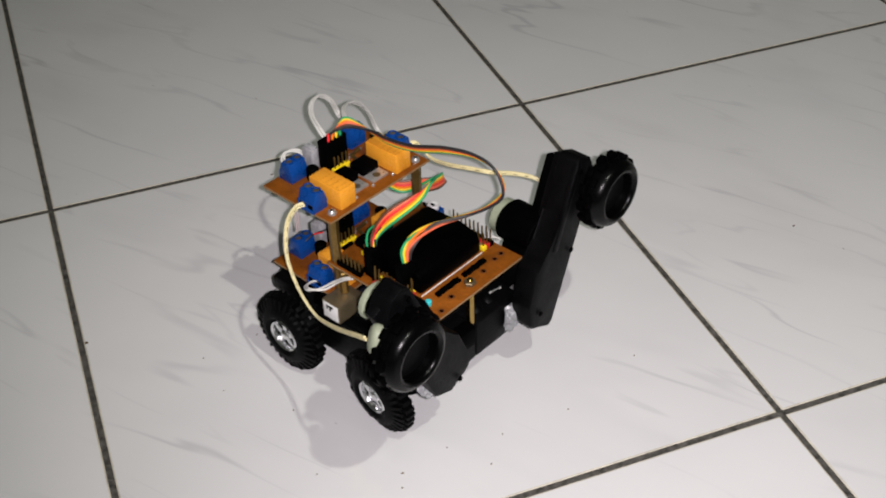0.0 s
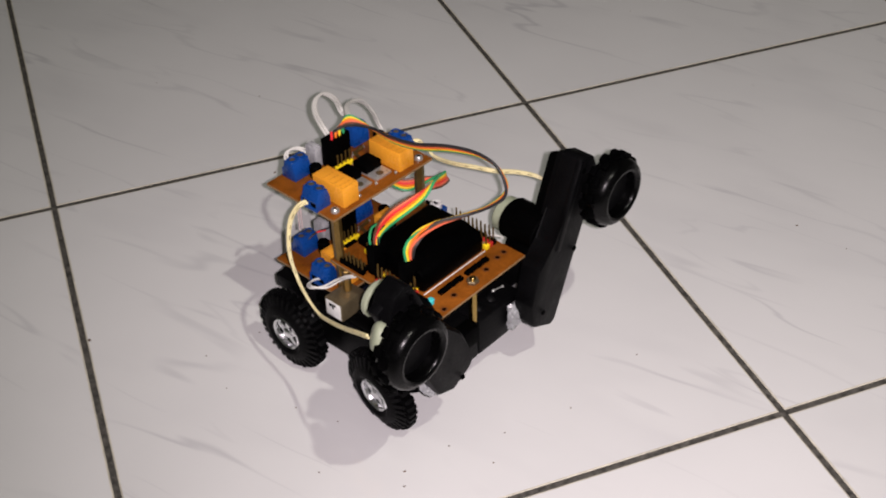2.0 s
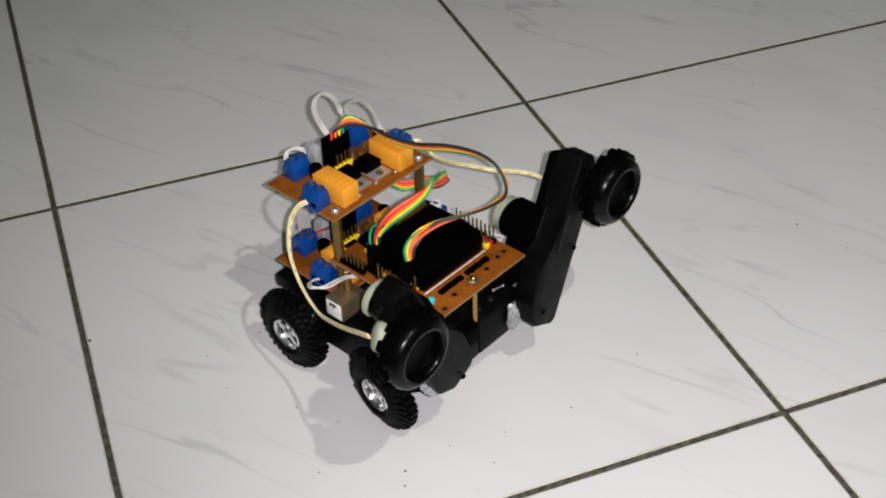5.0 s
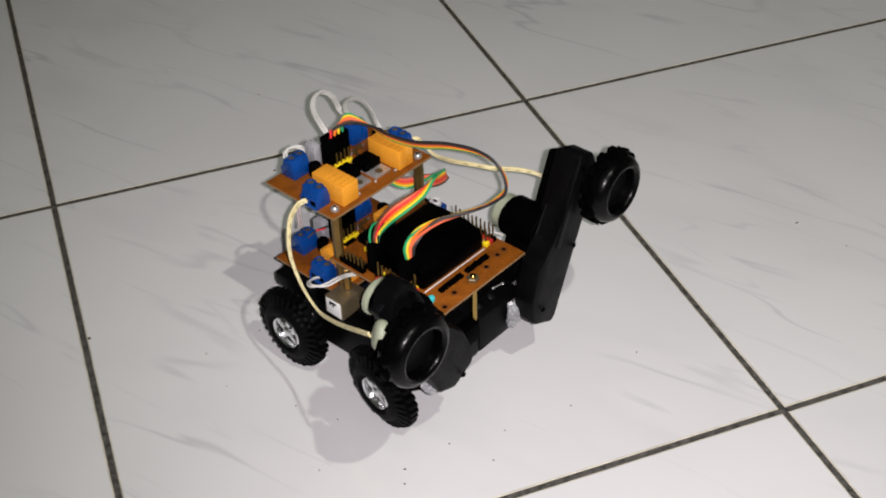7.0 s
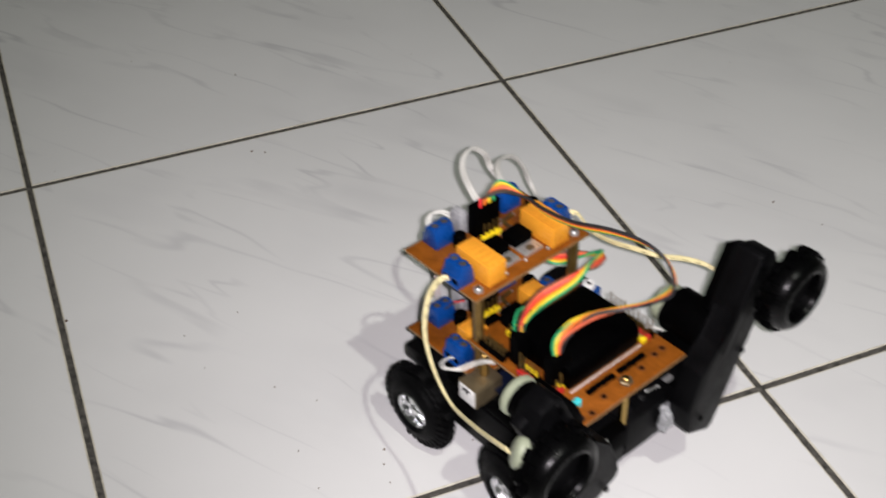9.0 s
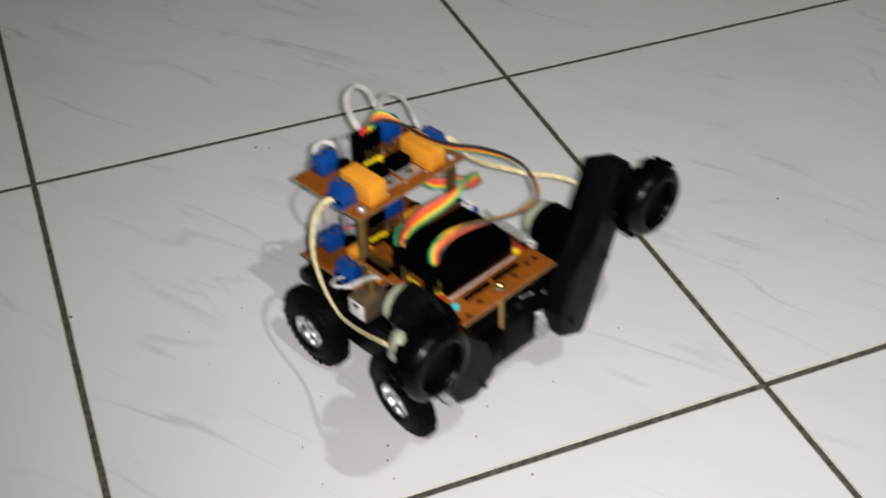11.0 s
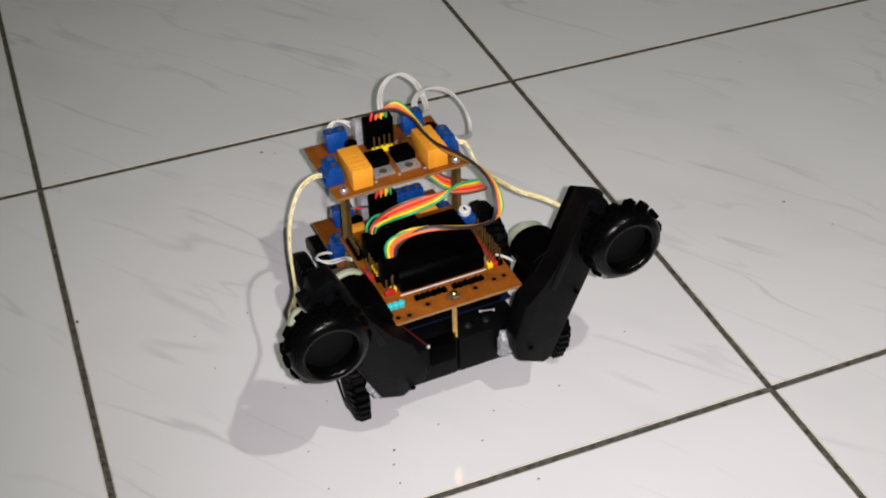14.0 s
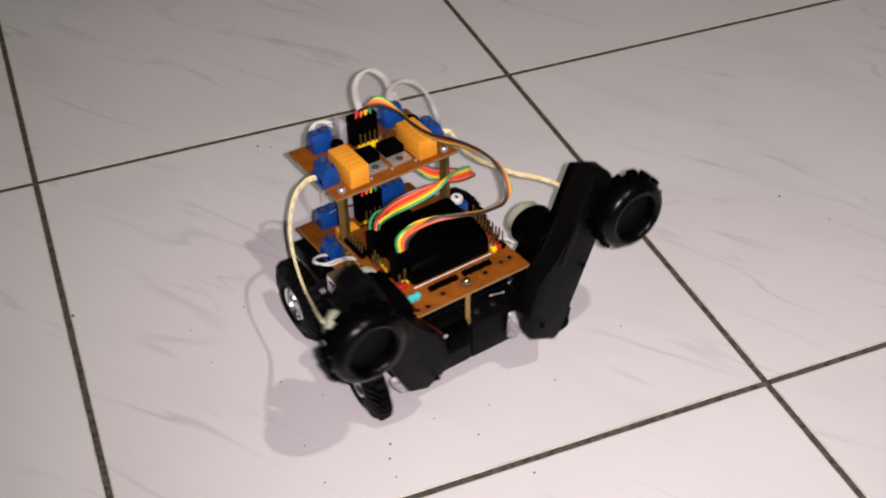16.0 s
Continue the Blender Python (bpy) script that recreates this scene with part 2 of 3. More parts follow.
def part(name, shape, material, parent=None, label="", at=None, flat=False):
    """Links a shape as one mesh object; millimetres become metres. at: its origin in its parent, in millimetres."""
    bm = shape.bm
    if at:
        bmesh.ops.translate(bm, vec=-Vector(at), verts=bm.verts)
    bmesh.ops.scale(bm, vec=(0.001, 0.001, 0.001), verts=bm.verts)
    bmesh.ops.recalc_face_normals(bm, faces=bm.faces)
    me = bpy.data.meshes.new(name)
    bm.to_mesh(me)
    bm.free()
    me.materials.append(material)
    if not flat:
        me.shade_smooth()
        me.set_sharp_from_angle(angle=radians(38))
    ob = new(name, me)
    ob.parent = parent
    if at:
        ob.location = Vector(at) * 0.001
    return tagged(ob, label)


def empty(name, parent=None, at=(0, 0, 0)):
    ob = new(name)
    ob.empty_display_size = 0.01
    ob.parent = parent
    ob.location = Vector(at) * 0.001
    return ob


# ---- the room ----
X0, X1, Y0, Y1, TOP = -1.8, 2.4, -2.1, 2.4, 2.7


def slab(name, x0, x1, y0, y1, z0, z1, mat):
    return tagged(part(name, Shape().box(x0 * 1000, x1 * 1000, y0 * 1000, y1 * 1000, z0 * 1000, z1 * 1000), mat), kind="structure")


floor = tagged(slab("floor", X0, X1, Y0, Y1, -0.05, -0.0004, GROUT),
               "dark dirty grout bed between white marbled floor tiles", "floor")
for nm, dims in (("wall_north", (X0, X1, Y1, Y1 + 0.12, -0.05, TOP)), ("wall_south", (X0, X1, Y0 - 0.12, Y0, -0.05, TOP)),
                 ("wall_west", (X0 - 0.12, X0, Y0 - 0.12, Y1 + 0.12, -0.05, TOP)), ("wall_east", (X1, X1 + 0.12, Y0 - 0.12, Y1 + 0.12, -0.05, TOP))):
    tagged(slab(nm, *dims, PAINT), "plain painted wall closing the room", "wall")
tagged(slab("ceiling", X0 - 0.12, X1 + 0.12, Y0 - 0.12, Y1 + 0.12, TOP, TOP + 0.1, PAINT), "plain painted ceiling", "ceiling")


# ---- the robot ----
robot = tagged(empty("robot_car"), "home-made black robot car with stacked brown circuit boards and two arms", "robot")
HUB_Z, AXLES, RADIUS, TRACK = 21.0, (17.0, 79.0), 21.0, {-1: 43.7, 1: 55.0}


def chassis():
    s = Shape()
    side = [(-3, 43), (-3, 23.0), (6, 16), (12, 10.5), (88, 8.5), (96, 16), (97, 43)]
    # a prism along x: outline in (y, z)
    m = Matrix(((0, 1, 0, 0), (1, 0, 0, 0), (0, 0, 1, 0), (0, 0, 0, 1)))
    s.extrude(side, -31, -0.35, 1.0, m)
    ch = part("chassis", s, PLASTIC, robot, "black plastic toy-car chassis with a front seam")
    part("chassis_half", Shape().extrude(side, 0.35, 31, 1.0, m), PLASTIC, ch)
    part("deck", Shape().box(-34, 34, 20, 95, 37, 42.5, 1.2), DARK, ch)
    part("rear_deck", Shape().box(-37, 37, 70, 96, 36, 43.5, 1.5), PLASTIC, ch)
    for x in (-31.5, 31.5):
        part("side_pod", Shape().box(x - 2.5, x + 2.5, 26, 70, 14, 36, 1.0), PLASTIC, ch)
    # solid black block standing proud of the front; no slot is cut
    s = Shape().box(-14, -1.5, -4.2, 3, 33, 43.6, 0.6)
    part("front_block", s, DARK, ch)
    for x, z in ((8, 44), (17, 44), (-24, 44)):
        s = Shape().lathe([(0, 0), (2.6, 0.2), (2.8, 1.2), (2.0, 1.9), (0, 2.1)], 14, pose(x, 4, z - 1.2, 25))
        part("screw_boss", s, PLASTIC, ch)
    for y in AXLES:
        part("axle", Shape().rod((-45, y, HUB_Z), (55, y, HUB_Z), 1.6), STEEL, ch)
    return ch


# the front left wheel sits a little askew on its axle: millimetres outwards, camber and toe in degrees
ASKEW = {-1: (1.8, -4.5, -6.0), 1: (0.0, 0.0, 0.0)}


def wheel(x_side, y):
    """A toy wheel with a chunky tyre; its outer face points along x_side."""
    hub = empty("wheel", robot, (x_side * TRACK[x_side], y, HUB_Z))
    m = pose(0, 0, 0, 0, 90 * x_side, 0)
    w = 5.2
    s = Shape().tyre(m, [(8.6, 8.6, w - 3, -1), (8.8, 8.8, w - 1.6, -1), (9.6, 9.6, w - 0.6, -1), (11.0, 11.0, w + 0.4, -1), (13.2, 13.2, w + 0.2, -1), (14.8, 14.8, w - 0.8, -1),
                         (15.4, 17.4, w - 1.5, 0), (15.8, 19.8, w - 2.3, 0), (15.9, 20.2, 1.8, 0), (15.9, 21.3, 1.3, 1), (15.9, 21.6, 0.6, 1), (15.9, 21.4, -3.4, 1),
                         (16.0, 18.0, -4.2, 1), (14.6, 14.6, -w, -1), (8, 8, -w, -1), (8, 8, -w + 3, -1)], 32, y * 0.1 + x_side)
    part("tyre", s, RUBBER, hub, "black rubber tyre with spiky tread blocks")
    s = Shape()
    s.lathe([(7.4, w - 3.8), (8.5, w - 3.4), (8.9, w - 1.0), (8.3, w - 0.3), (7.5, w - 0.9), (6.9, w - 3.4)], 36, m)
    s.lathe([(0, w - 3.8), (3.0, w - 3.6), (2.7, w - 1.5), (1.9, w - 0.8), (0, w - 0.6)], 20, m)
    for i in range(5):
        t = pose(0, 0, 0, 0, 0, 72 * i)
        s.box(1.5, 7.8, -1.55, 1.55, w - 3.8, w - 1.4, 0.9, m @ t @ pose(0, 0, 0, 0, 6))
    part("rim", s, CHROME, hub, "chrome five-spoke rim")
    part("rim_back", Shape().lathe([(8.4, w - 6.0), (8.4, w - 4.4), (0, w - 4.4), (0, w - 6.0)], 24, m), RUBBER, hub)
    return hub


def outline_box(u0, u1, w0, w1, c):
    """An octagon with corner cuts c = (inner bottom, outer bottom, outer top, inner top)."""
    a, b, d, e = c
    return [(u0 + a, w0), (u1 - b, w0), (u1, w0 + b), (u1, w1 - d), (u1 - d, w1), (u0 + e, w1), (u0, w1 - e), (u0, w0 + a)]


LEAN = {1: 21.9, -1: 24.5}


def arm(side):
    """A long gearbox that leans outwards, with two motors at its back; side is 1 or -1."""
    a = empty("arm", robot)
    flip = Matrix.Diagonal((side, 1, 1, 1))
    # its own upright axes: u across, w along, from the foot
    m = flip @ Matrix.Translation((30.2, 0, 29.5)) @ pose(0, 0, 0, 0, LEAN[side], 0)
    foot = [(-10.0, 2.2), (-7.5, 0.2), (6.6, -0.8), (8.7, 1.8)] if side > 0 else [(-14.5, 9.2), (-12.2, 7.2), (0.6, 6.0), (8.0, 13.0)]
    s = Shape().extrude(foot + [(8.7, 78.5), (0.7, 86.5), (-6.7, 86.5), (-8.7, 84.5), (-8.7, 58), (-10.5, 43), (-17, 31), (-14.5, 12) if side > 0 else (-16.0, 17)],
                      -17.5, -6.4, 0.9, m)
    box_part = part("gearbox", s, PLASTIC, a, "long black plastic gearbox leaning outwards")
    s = Shape().box(-9.3, -6.2, -17.0, -9.0, 12, 50, 0.7, m)
    part("lower_ridge", s, PLASTIC, box_part)
    s = Shape().box(-9.0, -5.2, -18.1, -15, 40, 84, 0.7, m)
    part("upper_ridge", s, PLASTIC, box_part)
    s = Shape().box(-6.8, 6.8, -8, -2.6 if side > 0 else -4.5, 4, 84 if side > 0 else 77, 1.2, m)
    part("back_shell", s, PLASTIC, box_part)
    for u, w in ((-5.5, 8.5), (5.0, 78), (-5.8, 80), (5.5, 40)):
        s = Shape().rod(m @ Vector((u, -18.9, w)), m @ Vector((u, -18.0, w)), 1.3, 10)
        part("gearbox_screw", s, DARK, a)
    # the lower motor behind the arm, the upper one beside it
    up_u, up_w, up_y = (-1.5, 60.0, -4.5) if side > 0 else (7.0, 62.0, -6.0)
    for low, w, u, r, y0, y1, cap_r in ((True, 43.5 if side > 0 else 46.0, -2.0 if side > 0 else -7.0, 12.0 if side > 0 else 8.3, -6.5, 14.0 if side > 0 else 17.0, 9.6 if side > 0 else 8.9), (False, up_w, up_u, 6.8 if side < 0 else 5.0, -16.0, up_y, 6.2)):
        s = Shape()
        ax = m @ pose(u, y0, w, -90)
        h = y1 - y0
        s.lathe([(r - 0.6, 0), (r, 0.6), (r, h * 0.55), (r - 0.4, h * 0.6), (r - 0.4, h - 0.8), (r - 1.2, h)], 32, ax, (1.0, 0.86))
        if low:
            s.box(u - 8.5, u + 8.5, -7, 9.5, w - 13, w - 2, 1.2, m)
            if side < 0:
                s.box(u - 10.0, u + 5.5, -7, 13.5, w - 8.2, w + 5.6, 1.4, m)
        part("motor", s, DARK, a, "round-sided black motor housing")
        if not low:
            continue
        e = h + 2.6 if side > 0 else h
        s = Shape().lathe([(cap_r - 0.8, h - 0.3), (cap_r, h + 0.3), (cap_r, e + 2.2), (cap_r - 1.2, e + 3.4), (2.4, e + 3.8), (2.2, e + 5.2), (0, e + 5.4)],
                          32, ax, (1.0, 0.9))
        part("motor_cap", s, CAP, a, "milky white plastic motor end cap")
    s = Shape().box(-6, 6, -7, 2, 40, 82, 1.5, m) if side > 0 else Shape().box(-6, 6, -7, -3.4, 60, 74, 1.5, m)
    part("gear_cover", s, DARK, a)
    if side < 0:
        s = Shape().box(0.0, 9.0, -13.0, -7.5, 68, 83, 0.9, m)
        part("gear_housing", s, PLASTIC, a, "square black gear housing behind the wheel")
        ax = Matrix.Translation((-76.8, -15.5, 95.0)) @ Vector((-0.7, 0.6, 0.25)).to_track_quat("Z", "Y").to_matrix().to_4x4()
        s = Shape().lathe([(3.6, -4.2), (5.0, -3.4), (5.5, -1.6), (5.2, -0.2), (4.2, 0.8), (2.2, 1.3), (0, 1.4)], 28, ax, (1.0, 1.25))
        part("motor_cap", s, CAP, a, "milky plastic button on the motor end")
    return a


ARM_WHEEL_Z = {1: 92.6, -1: 87.0}


def arm_wheel(side):
    """A wide black wheel on the arm's upper end, its axis along the robot's length."""
    c = (side * 66.6, -22.0, ARM_WHEEL_Z[side])
    hub = empty("arm_wheel", robot, c)
    m = pose(0, 0, 0, 90)
    s = Shape().lathe([(10.4, 3.2), (10.6, 8.6), (11.0, 9.9), (11.8, 10.6), (12.8, 10.7), (13.4, 10.3), (14.4, 10.0), (15.4, 9.1), (16.2, 7.6), (16.7, 5.4), (16.8, 2.5),
                       (16.4, -0.4), (15.2, -1.6), (13, -2.0), (9, -2.2), (9, 0)], 64, m)
    ty = part("tyre", s, GLOSSY, hub, "wide black rubber tyre with a rounded shoulder")
    for row, (y0, y1, up) in enumerate(((-5.6, -2.4, 18.4), (-2.0, 1.2, 18.2))):
        for i in range(13):
            a = 360 * (i + 0.5 * row + 0.2) / 13
            r = up + 0.5 * noise.noise(Vector((i * 1.7, row * 4.2, side)))
            s = Shape().box(-2.3, 2.3, y0, y1, 15.2, r, 0.4, pose(0, 0, 0, 0, a, 0) @ pose(0, 0, 0, 0, 0, 6))
            part("tread_block", s, DARK, ty)
    s = Shape().lathe([(10.9, 3.2), (10.9, 5.0), (9.4, 4.5), (0, 4.4), (0, 3.2)], 36, m)
    part("hub_disc", s, PLASTIC, hub, "recessed black wheel disc")
    s = Shape().rod((0, -1, 0), (0, 15, 0), 2.2)
    part("axle", s, STEEL, hub)
    return hub


def terminal(name_parent, x, y, z, turn, ways=2):
    """A blue screw terminal block."""
    m = pose(x, y, z, 0, 0, turn)
    w = 5.1 * ways / 2
    s = Shape()
    side = [(-4.1, 0), (4.1, 0), (4.1, 4.5), (2.6, 9.6), (-2.6, 9.6), (-4.1, 4.5)]
    sw = Matrix(((0, 1, 0, 0), (1, 0, 0, 0), (0, 0, 1, 0), (0, 0, 0, 1)))
    s.extrude(side, -w, w, 0.35, m @ sw)
    s.box(-w, w, -5.0, -3.8, 0, 1.9, 0.25, m)
    for i in range(ways):
        x0 = (i - (ways - 1) / 2) * 5.1
        s.lathe([(2.15, 9.2), (2.3, 10.3), (1.75, 10.4), (1.6, 9.7), (0, 9.6)], 14, m @ pose(x0, 0.3, 0))
        for e in (-2.45, 2.2):
            s.box(x0 + e, x0 + e + 0.3, -4.7, -3.4, 0.6, 5.0, 0, m)
        s.box(x0 - 2.2, x0 + 2.2, -4.5, -3.7, 4.4, 5.2, 0.15, m)
    part("screw_terminal", s, BLUE, name_parent, "blue plastic screw terminal")
    s = Shape()
    for i in range(ways):
        x0 = (i - (ways - 1) / 2) * 5.1
        s.box(x0 - 1.5, x0 + 1.5, -4.35, -3.6, 1.4, 4.2, 0.1, m)
    part("wire_entry", s, DARK, name_parent)
    s = Shape()
    for i in range(ways):
        x0 = (i - (ways - 1) / 2) * 5.1
        s.lathe([(1.45, 9.6), (1.45, 9.95), (0, 10.0)], 12, m @ pose(x0, 0.3, 0))
    part("terminal_screw", s, TINNED, name_parent)


def relay(par, x, y, z):
    part("relay", Shape().box(x - 4.9, x + 4.9, y - 10, y + 10, z, z + 10.3, 0.45), RELAY, par, "orange plastic relay block")
    s = Shape()
    rng = random.Random(int(x * 7 + z))
    for row in range(4):
        yy = y - 6.5 + row * 3.4
        xx = x - 3.4
        while xx < x + 2.6:
            k = rng.uniform(0.5, 1.7)
            s.box(xx, min(xx + k, x + 3.4), yy - 0.45, yy + 0.45, z + 10.28, z + 10.34)
            xx += k + 0.5
    for e in (-1, 1):
        s.box(x + e * 4.1 - 0.15, x + e * 4.1 + 0.15, y - 9.2, y + 9.2, z + 10.27, z + 10.33)
        s.box(x - 4.1, x + 4.1, y + e * 9.1 - 0.15, y + e * 9.1 + 0.15, z + 10.27, z + 10.33)
    part("print_bar", s, RELAYINK, par)


def transistor(par, x, y, z):
    """A flat-lying power transistor, tab towards the front."""
    part("transistor", Shape().box(x - 5, x + 5, y - 1, y + 8.2, z + 0.7, z + 5.0, 0.5), DARK, par, "black power transistor lying flat")
    s = Shape().box(x - 5, x + 5, y - 7.4, y + 7, z + 0.05, z + 1.25, 0.15)
    part("metal_tab", s, STEEL, par, "bare metal tab")
    part("tab_hole", Shape().lathe([(1.9, 0), (1.9, 0.1), (0, 0.1)], 16, pose(x, y - 4.4, z + 1.22)), TINNED, par)
    s = Shape()
    for i in (-2.5, 0, 2.5):
        s.sweep([(x + i, y + 8, z + 2.6), (x + i, y + 10.0, z + 2.5), (x + i, y + 10.6, z)], 0.42, 6, 3)
    part("lead", s, STEEL, par)


def screw(par, x, y, z):
    s = Shape().lathe([(2.0, 0), (2.05, 0.3), (1.7, 0.4), (2.05, 0.5), (2.0, 1.3), (1.3, 2.1), (0, 2.2)], 20, pose(x, y, z))
    part("screw", s, STEEL, par, "shiny round-head screw")
    t = Shape().box(x - 1.1, x + 1.1, y - 0.2, y + 0.2, z + 1.95, z + 2.3)
    t.box(x - 0.2, x + 0.2, y - 1.1, y + 1.1, z + 1.96, z + 2.31)
    part("screw_slot", t, DARK, par)


def pins(par, x0, y0, dx, dy, count, z, height, base, rows=1, tall=True):
    """A strip of header pins with a coloured base."""
    s = Shape()
    for i in range(count):
        x, y = x0 + dx * i, y0 + dy * i
        if tall:
            k = height + 0.5 * math.sin(i * 2.3 + x0)
            part("pin", Shape().box(x - 0.32, x + 0.32, y - 0.32, y + 0.32, z + 2.3, z + k, 0.1), BRASS, par)
    s.box(x0 - 1.25, x0 + dx * (count - 1) + 1.25, y0 - 1.25, y0 + dy * (count - 1) + 1.25, z, z + 2.5, 0.3)
    return part("pin_header", s, base, par)


def resistor(par, x, y, z, turn, col):
    m = pose(x, y, z + 1.3, 0, 90, turn)
    s = Shape().lathe([(0.3, -3.4), (1.0, -3.2), (1.15, -2.4), (0.85, -1.8), (0.85, 1.8), (1.15, 2.4), (1.0, 3.2), (0.3, 3.4)], 12, m)
    part("resistor", s, col, par)
    m2 = pose(x, y, z, 0, 0, turn)
    t = Shape().sweep([m2 @ Vector((-5, 0, 0)), m2 @ Vector((-4.6, 0, 1.3)), m2 @ Vector((-3, 0, 1.3))], 0.28, 6, 3)
    t.sweep([m2 @ Vector((5, 0, 0)), m2 @ Vector((4.6, 0, 1.3)), m2 @ Vector((3, 0, 1.3))], 0.28, 6, 3)
    part("lead", t, STEEL, par)


def circuit_board(par, x0, x1, y0, y1, z, name="board"):
    s = Shape().box(x0, x1, y0, y1, z - 1.6, z, 0.2)
    ob = part(name, s, BOARD, par, "brown single-sided circuit board")
    part("board_edge", Shape().box(x0 - 0.06, x1 + 0.06, y0 - 0.06, y1 + 0.06, z - 1.4, z - 0.25), EDGE, par)
    return ob


def driver_board(z, lower=False):
    """A relay motor-driver board; two of them are stacked."""
    d = empty("driver_board", robot)
    circuit_board(d, -32.5, 32.5, 54, 98.5, z)
    relay(d, -18.6, 66.3, z)
    relay(d, 18.2, 66.8, z)
    terminal(d, -29.0, 68.5, z, -90)
    terminal(d, 27.4, 69.5, z, 90)
    terminal(d, -18.6, 92.5, z, 180)
    terminal(d, 19.5 if not lower else 16.0, 92.0, z, 180, 2 if not lower else 3)
    transistor(d, -6.4, 68, z)
    transistor(d, 6.2, 67.5, z)
    pins(d, -3.8, 80.2, 2.54, 0, 4, z, 8.5, YELLOW)
    hs = Shape().box(-6.6, 7.0, 82.4, 88.0, z + 1.2, z + 16.0, 0.3)
    for i in range(4):
        hs.box(-3.8 + 2.54 * i - 0.5, -3.8 + 2.54 * i + 0.5, 82.2, 83, z + 11, z + 13.5)
    part("plug_housing", hs, DARK, d, "black four-way plug housing")
    part("socket", Shape().box(-9.6, -5.4, 89, 96, z, z + 11, 0.4).box(-9.0, -6, 90, 95, z + 10.8, z + 11.8, 0.2), GREYP, d, "cloudy grey plastic socket")
    part("capacitor", Shape().lathe([(0, 0), (2.9, 0.1), (3.0, 1), (3.0, 5.6), (2.5, 6.2), (0, 6.0)], 20, pose(-13.6, 85, z)), DARK, d, "small black capacitor")
    part("capacitor", Shape().lathe([(0, 0), (2.9, 0.1), (3.0, 1), (3.0, 5.6), (2.5, 6.2), (0, 6.0)], 20, pose(25.5, 82, z)), DARK, d, "small black capacitor")
    resistor(d, 9.5, 80.5, z, 80, BRASS)
    resistor(d, -10.2, 78, z, 85, BRASS)
    resistor(d, 13, 84, z, 10, BRASS)
    s = Shape()
    for x, y in ((9.0, 90.5), (11.6, 78), (-11, 83), (12, 58.2), (-0.2, 59), (-12, 58)):
        s.blob((x, y, z + 0.5), (0.8, 0.8, 0.9), 0.2, 2, x)
    part("solder_joint", s, STEEL, d)
    if not lower:
        for x in (-27.5, 27.5):
            screw(d, x, 58.0, z)
    return d


def standoff(x, y, z0, z1, r=2.45, turn=15, mat=None):
    h = z1 - z0
    s = Shape().lathe([(r - 0.45, 0), (r, 0.4), (r, h - 0.4), (r - 0.45, h)], 6, pose(x, y, z0, 0, 0, turn))
    part("standoff", s, mat or BRASS, robot, "hexagonal brass standoff")


